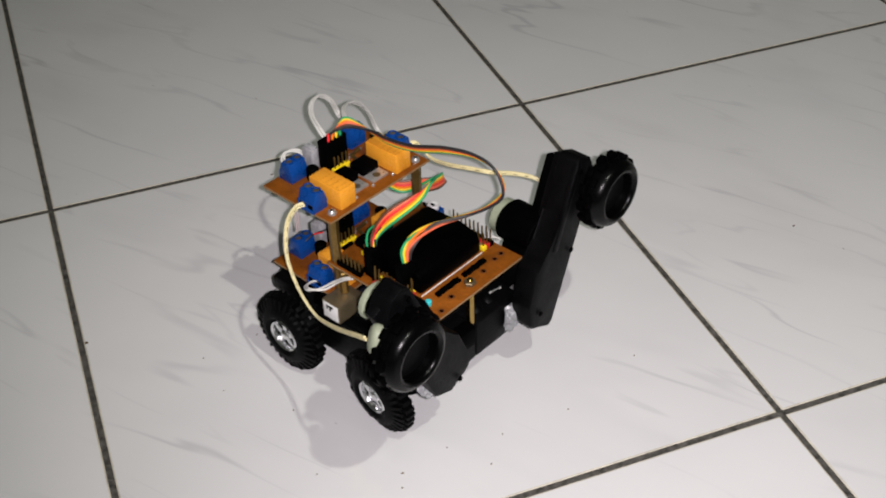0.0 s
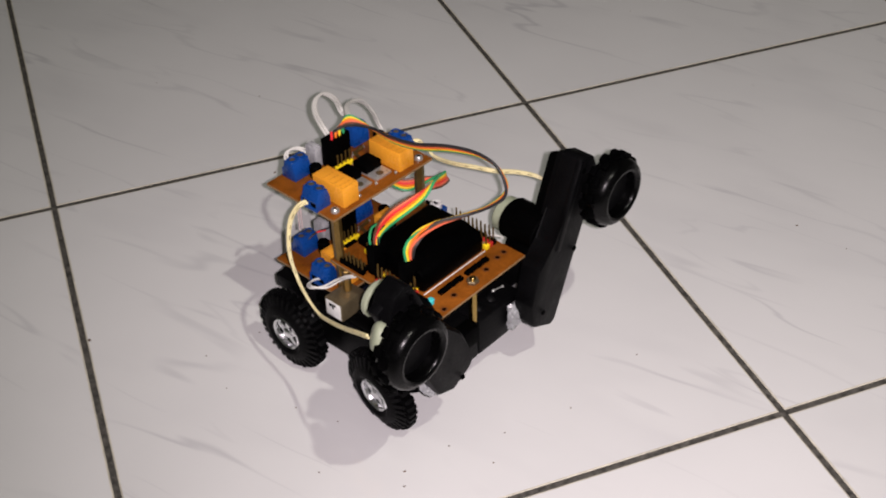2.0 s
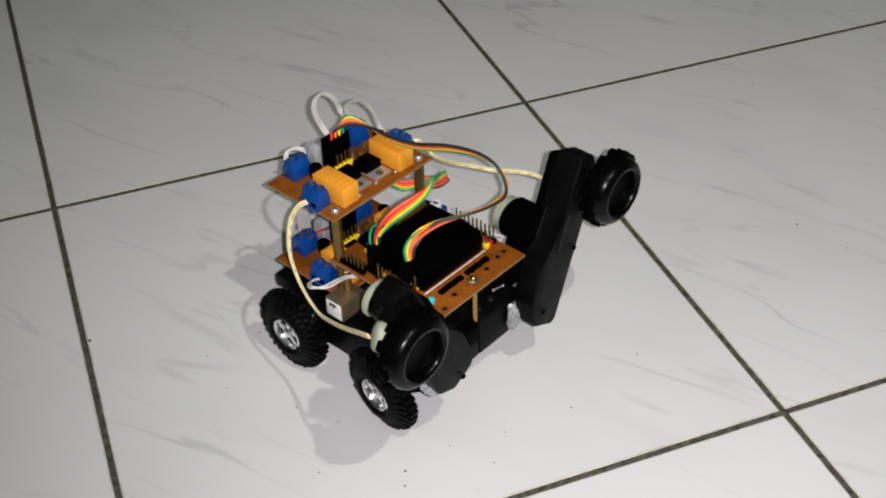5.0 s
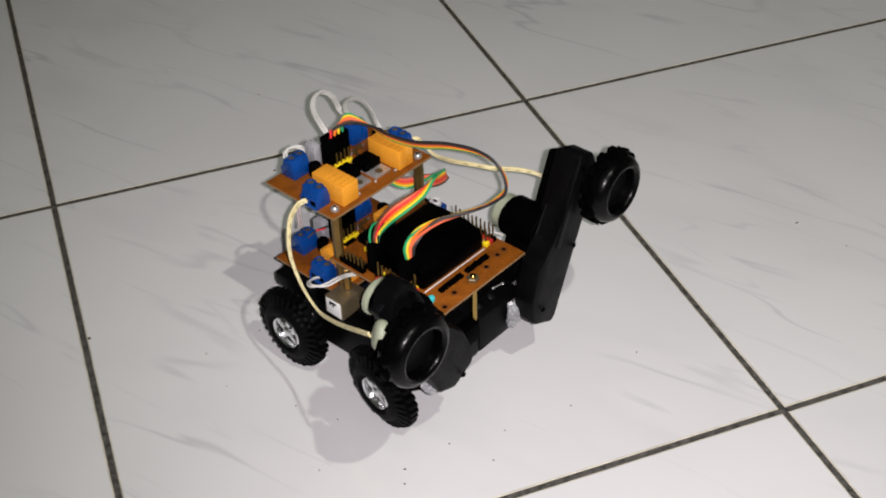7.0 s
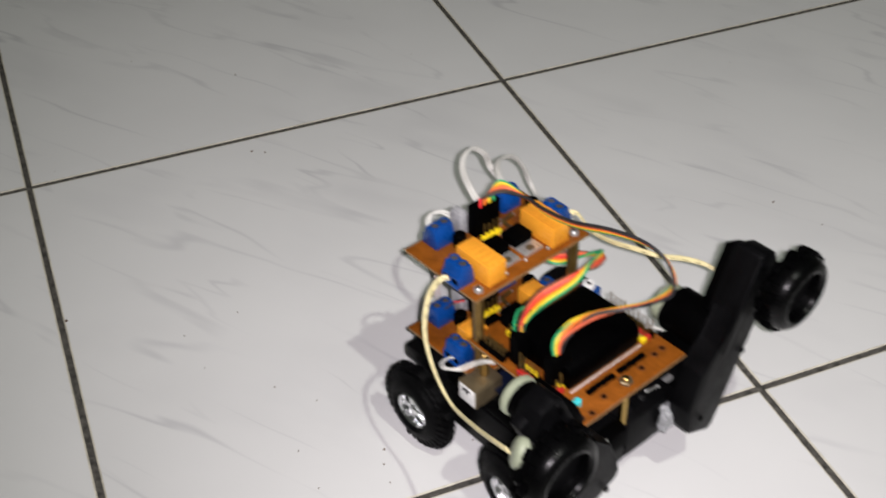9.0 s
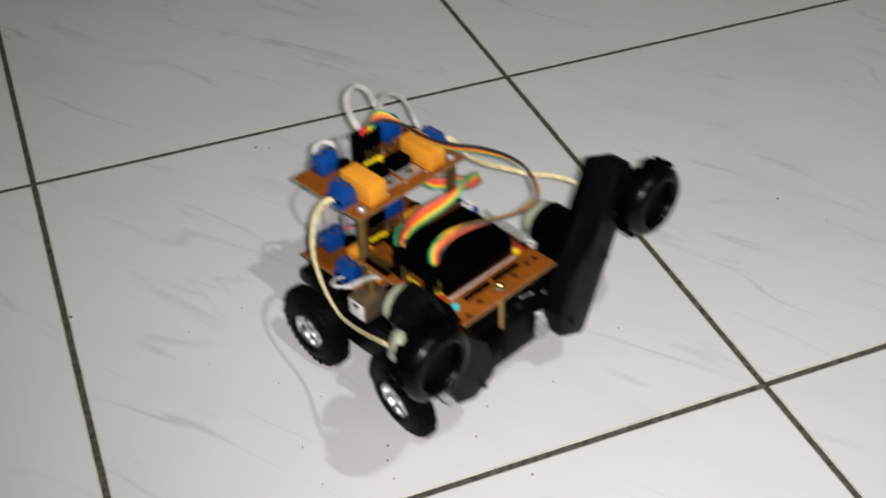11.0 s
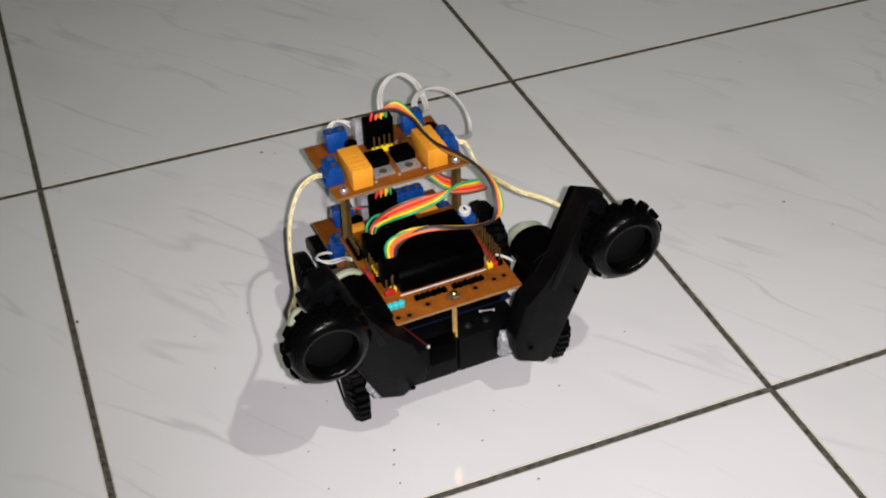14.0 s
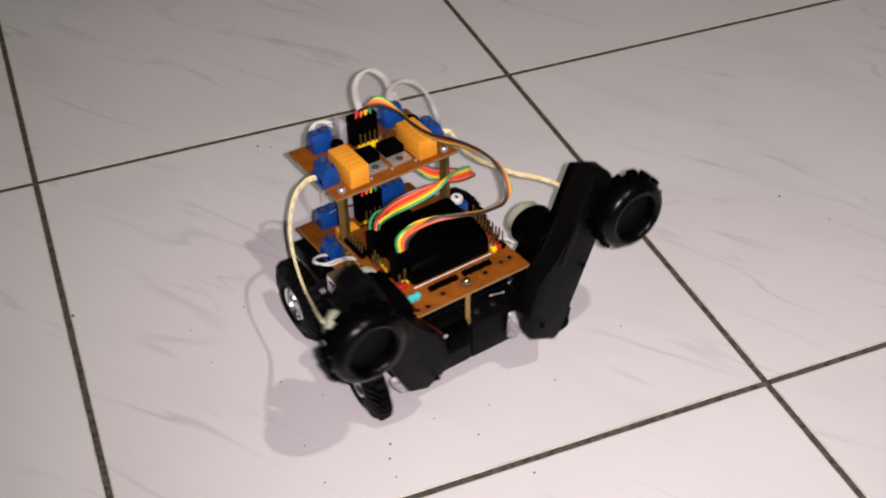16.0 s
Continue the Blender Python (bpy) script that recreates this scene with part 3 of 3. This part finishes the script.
def shield_board():
    """The brown board over the controller, with headers, a wrapped battery and plugs."""
    d = empty("shield_board", robot)
    z = 66.0
    circuit_board(d, -30.5, 30.2, -5.2, 61, z)
    part("lock_nut", Shape().lathe([(2.9, 0), (3.0, 0.3), (3.0, 1.3), (2.6, 1.7), (1.5, 1.7)], 6, pose(-0.2, 0.2, z)), TINNED, d, "dull hexagonal nut")
    part("stud", Shape().lathe([(1.4, 1.0), (1.45, 2.5), (1.0, 3.0), (0, 3.0)], 14, pose(-0.2, 0.2, z)), POLISHED, d, "bright brass stud end")
    for x0 in (-15.3, 2.6):
        s = Shape()
        for i in range(6):
            j = 0.15 * math.sin(i * 2.7 + x0)
            s.box(x0 + 2.54 * i - 1.2, x0 + 2.54 * i + 1.2, 4.4 + j, 7.1 + j * 0.5, z - 0.2, z + 1.4, 0.3)
            s.rod((x0 + 2.54 * i, 5.8 + j, z + 1), (x0 + 2.54 * i + j, 5.7 + j, z + 2.7 + j), 0.45, 6)
        s.box(x0 - 1.0, x0 + 13.7, 5.1, 6.5, z - 0.1, z + 0.7)
        part("pin_strip", s, DARK, d, "row of dark soldered pins")
    for x, y in ((-22.5, -2.6), (-12.5, 0.6), (10.5, 1.4), (20.5, 3.2), (25.5, 3.6), (-27.5, -2.0)):
        part("hole_rim", Shape().lathe([(1.75, 0), (1.7, 0.06), (0, 0.06)], 14, pose(x, y, z - 0.02)), RIM, d)
        part("drill_hole", Shape().lathe([(0.95, 0), (0.95, 0.12), (0, 0.12)], 14, pose(x, y, z - 0.02)), DARK, d)
    part("edge_strip", Shape().box(-21.2, 20.2, 10.3, 10.8, z, z + 0.4, 0.1), WHITEP, d, "thin white strip along the battery")
    # left headers, front to back
    pins(d, -26.2, 13.6, 2.54, 0, 2, z, 9, REDH)
    pins(d, -22.8, 14.8, 2.54, 0, 1, z, 9, YELLOW)
    s = Shape()
    for i in range(3):
        s.lathe([(0, 0), (1.5, 0.1), (1.6, 2.2), (1.1, 2.6), (0, 2.6)], 12, pose(-28.4 + 2.6 * i, 4.6, z))
    s.box(-29.6, -22.0, 3.6, 5.6, z, z + 2.0, 0.3)
    part("cyan_header", s, CYAN, d, "small cyan three-way header")
    pins(d, -28.6, 26.5, 0, 2.54, 3, z, 8, REDH)
    pins(d, -26.1, 24.0, 0, 2.54, 5, z, 8, DARK)
    for i in range(3):
        part("jumper_cap", Shape().box(-26.7, -25.5, 24.2 + 2.54 * i, 25.6 + 2.54 * i, z + 2.4, z + 4.6, 0.2), YELLOW, d)
    pins(d, -28.4, 42.0, 0, 2.54, 6, z, 7, DARK)
    pins(d, -25.8, 43.0, 0, 2.54, 5, z, 5, DARK)
    pins(d, -16.0, 51.0, 2.54, 0, 4, z, 6, YELLOW)
    part("chip", Shape().box(-14, 6, 53.5, 59.5, z, z + 3.6, 0.4), DARK, d, "black chip")
    # right headers
    for x, mat in ((22.3, YELLOW), (24.8, REDH), (27.3, DARK)):
        pins(d, x, 11.5, 0, 2.54, 1, z, 9, mat)
    pins(d, 22.3, 14.0, 0, 2.54, 9, z, 6.0, EDGE)
    pins(d, 24.8, 14.0, 0, 2.54, 9, z, 7.5, REDH)
    pins(d, 27.3, 14.0, 0, 2.54, 9, z, 9.2, DARK)
    s = Shape().box(-26.8, -16.5, 15.8, 20.6, z + 2.4, z + 16.5, 0.3)
    part("plug_housing", s, DARK, d, "black plug housing of the ribbon cable")
    s = Shape().box(-27.0, -19.0, 35.0, 40.0, z + 1, z + 16, 0.3)
    part("plug_housing", s, DARK, d, "black plug housing of the ribbon cable")
    # trimmer
    s = Shape().box(22.8, 30.6, 43.0, 50.5, z, z + 4.5, 0.4)
    part("trimmer", s, BLUE, d, "blue trimmer with a white dial")
    s = Shape().lathe([(2.7, 0), (2.9, 0.4), (2.9, 2.4), (2.5, 2.8), (1.2, 2.7), (1.0, 2.2), (0, 2.2)], 20, pose(26.6, 46.8, z + 4.5))
    part("dial", s, WHITEP, d)
    part("dial_mark", Shape().box(26.2, 27.0, 45.8, 48.0, z + 6.6, z + 7.4), DARK, d)
    return d


def battery():
    """A pack wrapped in black tape, on the shield board."""
    s = Shape()
    side = [(11.2, 66.05), (46, 66.05), (46.5, 75.5), (44, 78.0), (22, 78.8), (13.2, 76.4), (11.2, 73.6)]
    m = Matrix(((0, 1, 0, 0), (1, 0, 0, 0), (0, 0, 1, 0), (0, 0, 0, 1)))
    s.extrude(side, -20.8, 20.2, 1.4, m)
    part("battery_pack", s, TAPE, robot, "battery pack wrapped in black tape")


def controller():
    """The dark controller board under the shield, with a metal USB socket."""
    c = empty("controller_board", robot)
    part("board", Shape().box(-29, 32, 9, 52, 45.5, 47.0, 0.2), BLUEPCB, c, "dark blue controller board")
    s = Shape()
    for x0, k in ((-22, 8), (2, 8)):
        s.box(x0 - 1.3, x0 + 2.54 * k, 0.2, 2.8, 55.5, 64.3, 0.2)
    part("header_socket", s, DARK, c)
    s = Shape()
    for x0 in (-22, 2):
        for i in range(8):
            s.box(x0 + 2.54 * i, x0 + 2.54 * i + 0.9, -0.1, 0.25, 59.6, 60.2)
    part("contact", s, STEEL, c)
    part("chip", Shape().box(-20, 15, 10, 20, 47, 51, 0.4), DARK, c)
    part("usb_socket", Shape().box(-40.0, -25, 45.6, 56.6, 42.0, 52.2, 0.4), TINNED, c, "tinned metal USB socket")
    part("socket_face", Shape().box(-40.4, -39.8, 46.4, 55.8, 42.8, 51.4, 0.2), WHITEP, c)
    part("socket_opening", Shape().box(-40.6, -40.2, 49.0, 53.4, 49.4, 50.5, 0.1).box(-40.6, -40.2, 50.6, 51.4, 47.6, 49.6).box(-40.6, -40.2, 52.6, 53.4, 48.2, 49.6), DARK, c)
    part("power_socket", Shape().box(-36, -24, 20, 29, 45, 56, 0.6), DARK, c)
    s = Shape().rod((11, -2.2, 55), (17.5, -2.6, 53.8), 0.3, 8).blob((11, -2.2, 55), (0.65, 0.65, 0.65), 0.1, 2).blob((17.5, -2.6, 53.8), (0.65, 0.65, 0.65), 0.1, 2)
    part("bare_lead", s, STEEL, c, "bright bare wire lead")
    s = Shape().sweep([(-25, 1, 58), (-21, -1, 53), (-17, -3.6, 48.5), (-15.5, -4.6, 47)], 0.42)
    part("power_wire", s, DARKRED, c, "thin red power wire")
    part("solder_end", Shape().blob((-15.3, -4.8, 46.4), (1.0, 0.8, 1.0), 0.2, 2), STEEL, c)


def glue_blobs():
    for i, (c, sz) in enumerate((((23.0, -6.0, 36.5), (4.2, 3.2, 6.4)), ((22.0, -5.0, 30.0), (3.4, 2.6, 4.0)), ((-21.5, -6.0, 36.0), (2.0, 2.8, 6.0)),
                                 ((-42.5, -10.5, 38.0), (3.6, 3.0, 4.4)), ((38.0, -6.0, 30), (3.0, 2.5, 3.5)))):
        part("glue_blob", Shape().blob(c, sz, 0.55, 3, i * 3.3), GLUE, robot, "cloudy lump of hot glue")


def ribbon(name, centre, across, colours, pitch=1.35, r=0.66, spread=None, fray=0.0):
    """A flat cable of parallel wires: a centre line and the cable's width direction at each point."""
    cs, ws = smooth(centre, 6), smooth(across, 6)
    wide = [v.x for v in smooth([(x, 0, 0) for x in (spread or [1] * len(centre))], 6)]
    rib = empty(name, robot)
    k = len(colours)
    for i, col in enumerate(colours):
        o = (i - (k - 1) / 2) * pitch
        s = Shape()
        pts = []
        loose = Vector((math.sin(i * 2.4 + 0.5), math.cos(i * 1.7), 0.6 * math.sin(i * 3.1)))
        for j, (c, w, k2) in enumerate(zip(cs, ws, wide)):
            near = max(0.0, 1 - (len(cs) - 1 - j if fray > 0 else j) / 26)
            run = cs[min(j + 1, len(cs) - 1)] - cs[max(j - 1, 0)]
            over = run.cross(w).normalized()
            pts.append(c + w.normalized() * o * k2 + over * r * 1.7 * (i % 2 - 0.5) * max(0.0, 1 - k2)
                       + loose * abs(fray) * math.sin(math.pi * min(1.0, near * 1.25)) ** 2)
        s.sweep(pts, r, 7, 1)
        part("ribbon_wire", s, WIRES[col], rib, col + " insulated ribbon wire")
    return rib


def cables():
    z = 93.0
    ribbon("ribbon_cable", [(1, 85, 107), (2, 84.5, 112), (9, 83, 113.5), (14.5, 74, 109.5), (14.5, 62, 109), (15.5, 47, 111), (17.5, 28, 117), (20, 13, 118.5), (21, 3, 115), (19, -3, 107),
                            (14, 2, 99.5), (8, 10, 94.5), (-4, 16.5, 93.5), (-14, 18.5, 92), (-20.5, 18.8, 88), (-21.6, 18.3, 81)],
           [(1, 0, 0), (1, 0.2, 0), (0.6, 0.8, 0.2), (0.6, 0.3, -0.65), (0.55, -0.05, -0.83), (0.6, -0.12, -0.75), (0.6, 0.0, -0.75), (0.6, 0.25, -0.7), (0.6, 0.42, -0.55), (0.75, 0.55, -0.2),
            (0.55, 0.6, -0.5), (0.45, 0.65, -0.5), (0.3, 0.75, -0.5), (-0.4, 0.7, -0.1), (-1, 0.3, 0.2), (-1, 0, 0)],
           ["black", "brown", "salmon", "orange", "yellow", "green"], pitch=1.25, r=0.66,
           spread=[1, 1, 1, 1, 1, 1, 1, 1, 1, 1, 0.95, 0.85, 0.85, 0.9, 0.85, 0.5], fray=1.3)
    ribbon("ribbon_cable", [(-23, 37.5, 79), (-21, 39, 84.5), (-14, 42, 85), (-4, 44, 85), (8, 41, 89), (17, 41, 91), (26, 43, 88), (34, 46.5, 84.5), (37.5, 52, 80), (34, 61, 75.5),
                            (27, 69, 73.5), (18, 78, 80), (8, 84.5, 77), (2, 85.5, 70), (1, 85.5, 63.5)],
           [(0.2, -0.9, -0.2), (0.3, -0.8, -0.5), (0.3, -0.75, -0.5), (0.3, -0.7, -0.6), (0.5, -0.6, -0.1), (0.5, -0.3, 0.6), (0.3, 0.2, 0.9), (-0.1, 0.1, 0.9), (-0.7, 0.2, 0.6), (-0.6, 0.2, -0.4),
            (-0.1, -0.2, -0.9), (0.2, -0.3, -0.9), (0.6, -0.2, -0.6), (0.9, 0, -0.3), (1, 0, 0)],
           ["brown", "salmon", "red", "orange", "yellow", "green"], pitch=1.25, r=0.66,
           spread=[0.3, 0.36, 0.66, 0.95, 1.0, 0.9, 0.9, 0.95, 0.9, 0.9, 0.9, 1, 1, 1, 1])
    for c, a, k in (("green", -1.5, 0), ("brown", 0.2, 1.2), ("black", 1.6, 2.2)):
        part("plug_wire", Shape().sweep([(-24.5 + k, 38 - a, 79), (-24 + k, 39 - a, 84.5 - k * 0.3), (-19.5 + k, 42 - a, 86 - k * 0.4), (-14 + k, 44 - a, 84.5)], 0.55), WIRES[c], robot, c + " plug wire")
    # short coloured tails that enter the plugs
    for i, c in enumerate(("red", "orange", "yellow", "green")):
        for zz in (0, -44.5):
            s = Shape().sweep([(-3.8 + 2.5 * i, 83.4, 108.4 + zz), (-3.6 + 2.5 * i, 83.2, 110.2 + zz), (-2.5 + 2.3 * i, 84.5, 112.2 + zz)], 0.6)
            part("wire_tail", s, WIRES[c], robot)
    # white loops between the rear terminals
    for off in (0, 1.7):
        part("loop_wire", Shape().sweep([(7 + off, 96, 97), (8 + off, 104, 102), (12.5 + off, 113.5, 104), (19 + off, 119.5, 105.5), (27 + off, 122.5, 104), (34 + off, 122.5, 97.5), (38 + off, 122.5, 88), (35 + off, 111, 87), (27 + off, 101, 92), (21 + off, 96.5, 96)], 0.8),
             WHITEW, robot, "white looped jumper wire")
        part("loop_wire", Shape().sweep([(23 + off, 97, 98), (27 + off, 106, 99), (36 + off, 115, 97), (48.5 + off, 119.5, 91), (59, 122.5 - off, 79.5), (63.5, 122 - off, 68), (59, 111 - off, 67), (47, 92 - off, 80), (38, 78 - off, 91), (33.5, 72 - off, 95.5)], 0.8),
             WHITEW, robot, "white looped jumper wire")
        part("loop_wire", Shape().sweep([(-20 + off, 97, 97.5), (-19.5 + off, 99.5, 100), (-16 + off, 101, 101.5), (-11.5 + off, 99, 101), (-9 + off, 96, 99)], 0.55), WHITEW, robot, "short white jumper wire")
        part("loop_wire", Shape().sweep([(-31, 67.5 - off, 51.5), (-35, 69.5 - off, 51.5 + off), (-40, 68 - off, 53 + off), (-42, 63.5 - off, 54.5 + off), (-38, 59 - off, 55.5), (-33, 55 - off, 58.5), (-32, 50 - off, 62.5), (-31, 46 - off, 64.5)], 0.5),
             WHITEW, robot, "white looped jumper wire")
        part("rear_jumper", Shape().sweep([(-18 + off, 97, 96), (-16.5 + off, 100, 90), (-15.5 + off, 100, 78), (-16.3 + off, 98.5, 68), (-17.5 + off, 97, 58)], 0.4), PINKW, robot, "thin pinkish white jumper between the boards")
    # cream twin leads to the arm motors
    LEADS = ([(-31, 67.5, z + 2.8), (-36, 71, 95), (-43.5, 69, 93), (-48.5, 66, 88), (-52.5, 62, 81.5), (-55.5, 56, 76), (-58, 48, 70), (-60.5, 37, 66), (-64, 25, 70), (-69, 11, 78), (-74, -3, 87), (-76.5, -12, 92)],
             [(32.5, 66.5, z + 3), (36, 64, z + 2.5), (37.5, 57, 89.5), (37, 45, 91), (39, 33, 93), (43, 23, 93), (50, 17, 91.5), (57, 11, 88.5), (60, 4, 86), (60.5, -1, 84)])
    for run in LEADS:
        for off in (0.0, 1.3):
            part("motor_lead", Shape().sweep([Vector(p) + Vector((0, off * 0.8, off * 0.6)) for p in run], 0.64), CREAM, robot, "cream motor lead")
    for run in LEADS:
        s = Shape()
        ps = smooth(run, 5)
        for j in range(3, len(ps) - 4, 3):
            d = (ps[j + 1] - ps[j]).normalized()
            side = Vector((-0.45, -0.6, 0.65))
            side = (side - d * side.dot(d)).normalized() * 0.5
            s.rod(ps[j] + side, ps[j] + side + d * 2.2, 0.19, 6)
        part("print_bar", s, LEADINK, robot, "dark printed dashes on the cream lead")
    part("signal_wire", Shape().sweep([(26.5, 14, 70), (29, 13, 69), (31.5, 11.6, 67.8), (33.5, 10.6, 66.2)], 0.6), WHITEW, robot, "white wire beside the header")
    for x in (-9, -6):
        part("signal_wire", Shape().sweep([(-20, 90, 56), (-14, 89, 58), (x, 88, 57)], 0.5), WIRES["red" if x < -8 else "black"], robot)


chassis()
WHEELS = {(s, y): wheel(s, y) for s in (-1, 1) for y in AXLES}
ARMS = {s: arm(s) for s in (-1, 1)}
ARM_WHEELS = {s: arm_wheel(s) for s in (-1, 1)}
driver_board(93.0)
driver_board(48.5, True)
shield_board()
battery()
controller()
for sx in (-27.5, 27.5):
    standoff(sx, 58.0, 66.0, 91.4)
    standoff(sx, 57.2, 43.0, 64.4)
standoff(-30.0, 51.5, 52.2, 64.4, 2.0)
standoff(-0.2, 0.2, 42.6, 64.4, 2.0, 36, POLISHED)
glue_blobs()
cables()


# ---- dust on the floor ----
def dust():
    s = Shape()
    rng = random.Random(11)
    spots = [(0.142, 0.075, 0.55), (0.082, 0.119, 0.40), (0.129, -0.015, 0.70), (0.136, -0.019, 0.50), (0.387, -0.179, 0.60), (0.400, -0.207, 0.40),
             (0.056, -0.159, 0.50), (0.085, -0.152, 0.40), (0.088, -0.211, 0.50), (0.104, -0.227, 0.40), (0.087, -0.254, 0.50), (0.147, -0.261, 0.45),
             (0.123, -0.268, 0.50), (0.120, -0.276, 0.50), (0.119, -0.287, 0.50), (0.089, -0.278, 0.50), (0.003, -0.125, 1.10), (0.255, -0.239, 0.50),
             (0.209, -0.260, 0.40), (0.174, -0.263, 0.50), (0.162, -0.278, 0.50), (0.176, -0.308, 0.60)]
    for i in range(18):
        spots.append((rng.uniform(-0.15, 0.75), rng.uniform(-0.45, 0.45), rng.choice((0.3, 0.35, 0.4))))
    for i, (x, y, r) in enumerate(spots):
        s.blob((x * 1000, y * 1000, r * 0.3), (r * rng.uniform(0.7, 1.5), r, r * 0.5), 0.5, 1, i * 1.3)
    tagged(part("dust", s, DUST), "small dark dust specks scattered on the tiles", "dust", kind="stuff")


dust()

# ---- floor tiles: 0.3 m squares with dark joints and worn, pale edges ----
PITCH, GAP = 300.0, 3.1


def tile_mesh():
    bm = bmesh.new()
    h = (PITCH - GAP) / 2000
    rings = [(h, -0.008), (h, -0.0003), (h - 0.0004, 0.0), (h - 0.0008, 0.0)]
    rows = [[bm.verts.new((sx * r, sy * r, z)) for sx, sy in ((-1, -1), (1, -1), (1, 1), (-1, 1))] for r, z in rings]
    for a, b in zip(rows, rows[1:]):
        for i in range(4):
            bm.faces.new((a[i], a[(i + 1) % 4], b[(i + 1) % 4], b[i]))
    bm.faces.new(rows[-1])
    bmesh.ops.recalc_face_normals(bm, faces=bm.faces)
    me = bpy.data.meshes.new("tile")
    bm.to_mesh(me)
    bm.free()
    me.materials.append(TILE)
    me.materials.append(GROUT)
    me.materials.append(CLAY)
    for p in me.polygons:
        p.material_index = 1 if abs(p.normal.z) < 0.1 else 0 if p.area > 0.05 else 2
    return me


TILE_MESH = tile_mesh()
for ix in range(-6, 8):
    for iy in range(-7, 8):
        tile = new("tile", TILE_MESH)
        tile.parent = floor
        tile.location = (ix * 0.3 + 0.15, iy * 0.3 + 0.15, 0)


# ---- motion ----
# seconds, place on the floor, heading in degrees
DRIVE = [
    (0, 0.1721, -0.2299, 27.15), (4.2, 0.1722, -0.2297, 27.2), (6.4, 0.1723, -0.2297, 27.5), (8.07, 0.1726, -0.2298, 27.6),
    (8.2, 0.1745, -0.2355, 27.0), (8.5, 0.1881, -0.2757, 22.0), (8.7, 0.1958, -0.2958, 20.4), (9.0, 0.208, -0.328, 19.2), (9.25, 0.212, -0.338, 19.0),
    (10.3, 0.212, -0.338, 19.2), (10.5, 0.207, -0.325, 20.0), (10.8, 0.1930, -0.2875, 21.8), (11.0, 0.1821, -0.2576, 23.0), (11.25, 0.1728, -0.2345, 23.7),
    (11.4, 0.1722, -0.2329, 23.8), (13.02, 0.1723, -0.2325, 23.6), (13.15, 0.171, -0.2345, 20.8), (13.5, 0.1636, -0.2454, 8.0), (13.8, 0.1605, -0.2512, 2.9),
    (14.0, 0.1603, -0.2514, 2.7), (15.8, 0.1605, -0.2510, 2.8), (15.9, 0.164, -0.2505, 7.0), (16.0, 0.1688, -0.2497, 12.5)]


def rolling():
    """How far each side's wheels have rolled, in degrees, row by row."""
    rows, roll = [], {-1: 0.0, 1: 0.0}
    for a, b in zip([DRIVE[0]] + DRIVE, DRIVE):
        h = radians((a[3] + b[3]) / 2)
        dx, dy = b[1] - a[1], b[2] - a[2]
        ahead = dx * math.sin(h) - dy * math.cos(h)
        turn = radians(b[3] - a[3])
        for s in (-1, 1):
            roll[s] += math.degrees((ahead + s * turn * -0.0494) / (RADIUS * 0.001))
        rows.append((b[0], dict(roll)))
    return rows


def motions():
    walk(robot, [(t, pose(x, y, 0, 0, 0, h)) for t, x, y, h in DRIVE])
    rows = rolling()
    for (s, y), w in WHEELS.items():
        out, *lean = ASKEW[s] if y == AXLES[0] else (0, 0, 0)
        walk(w, [(t, pose(s * (TRACK[s] + out) * 0.001, y * 0.001, HUB_Z * 0.001, r[s], *lean)) for t, r in rows])
    for s, w in ARM_WHEELS.items():
        spin = [(0, 0), (4.25, 0), (4.8, 14), (5.6, 38), (6.2, 50), (8.1, 50), (8.6, 70), (9.3, 96), (10.4, 110), (11.0, 124), (11.35, 132), (16.0, 132)]
        walk(w, [(t, pose(s * 0.0666, -0.022, ARM_WHEEL_Z[s] * 0.001, 0, s * a, 0)) for t, a in spin])


motions()
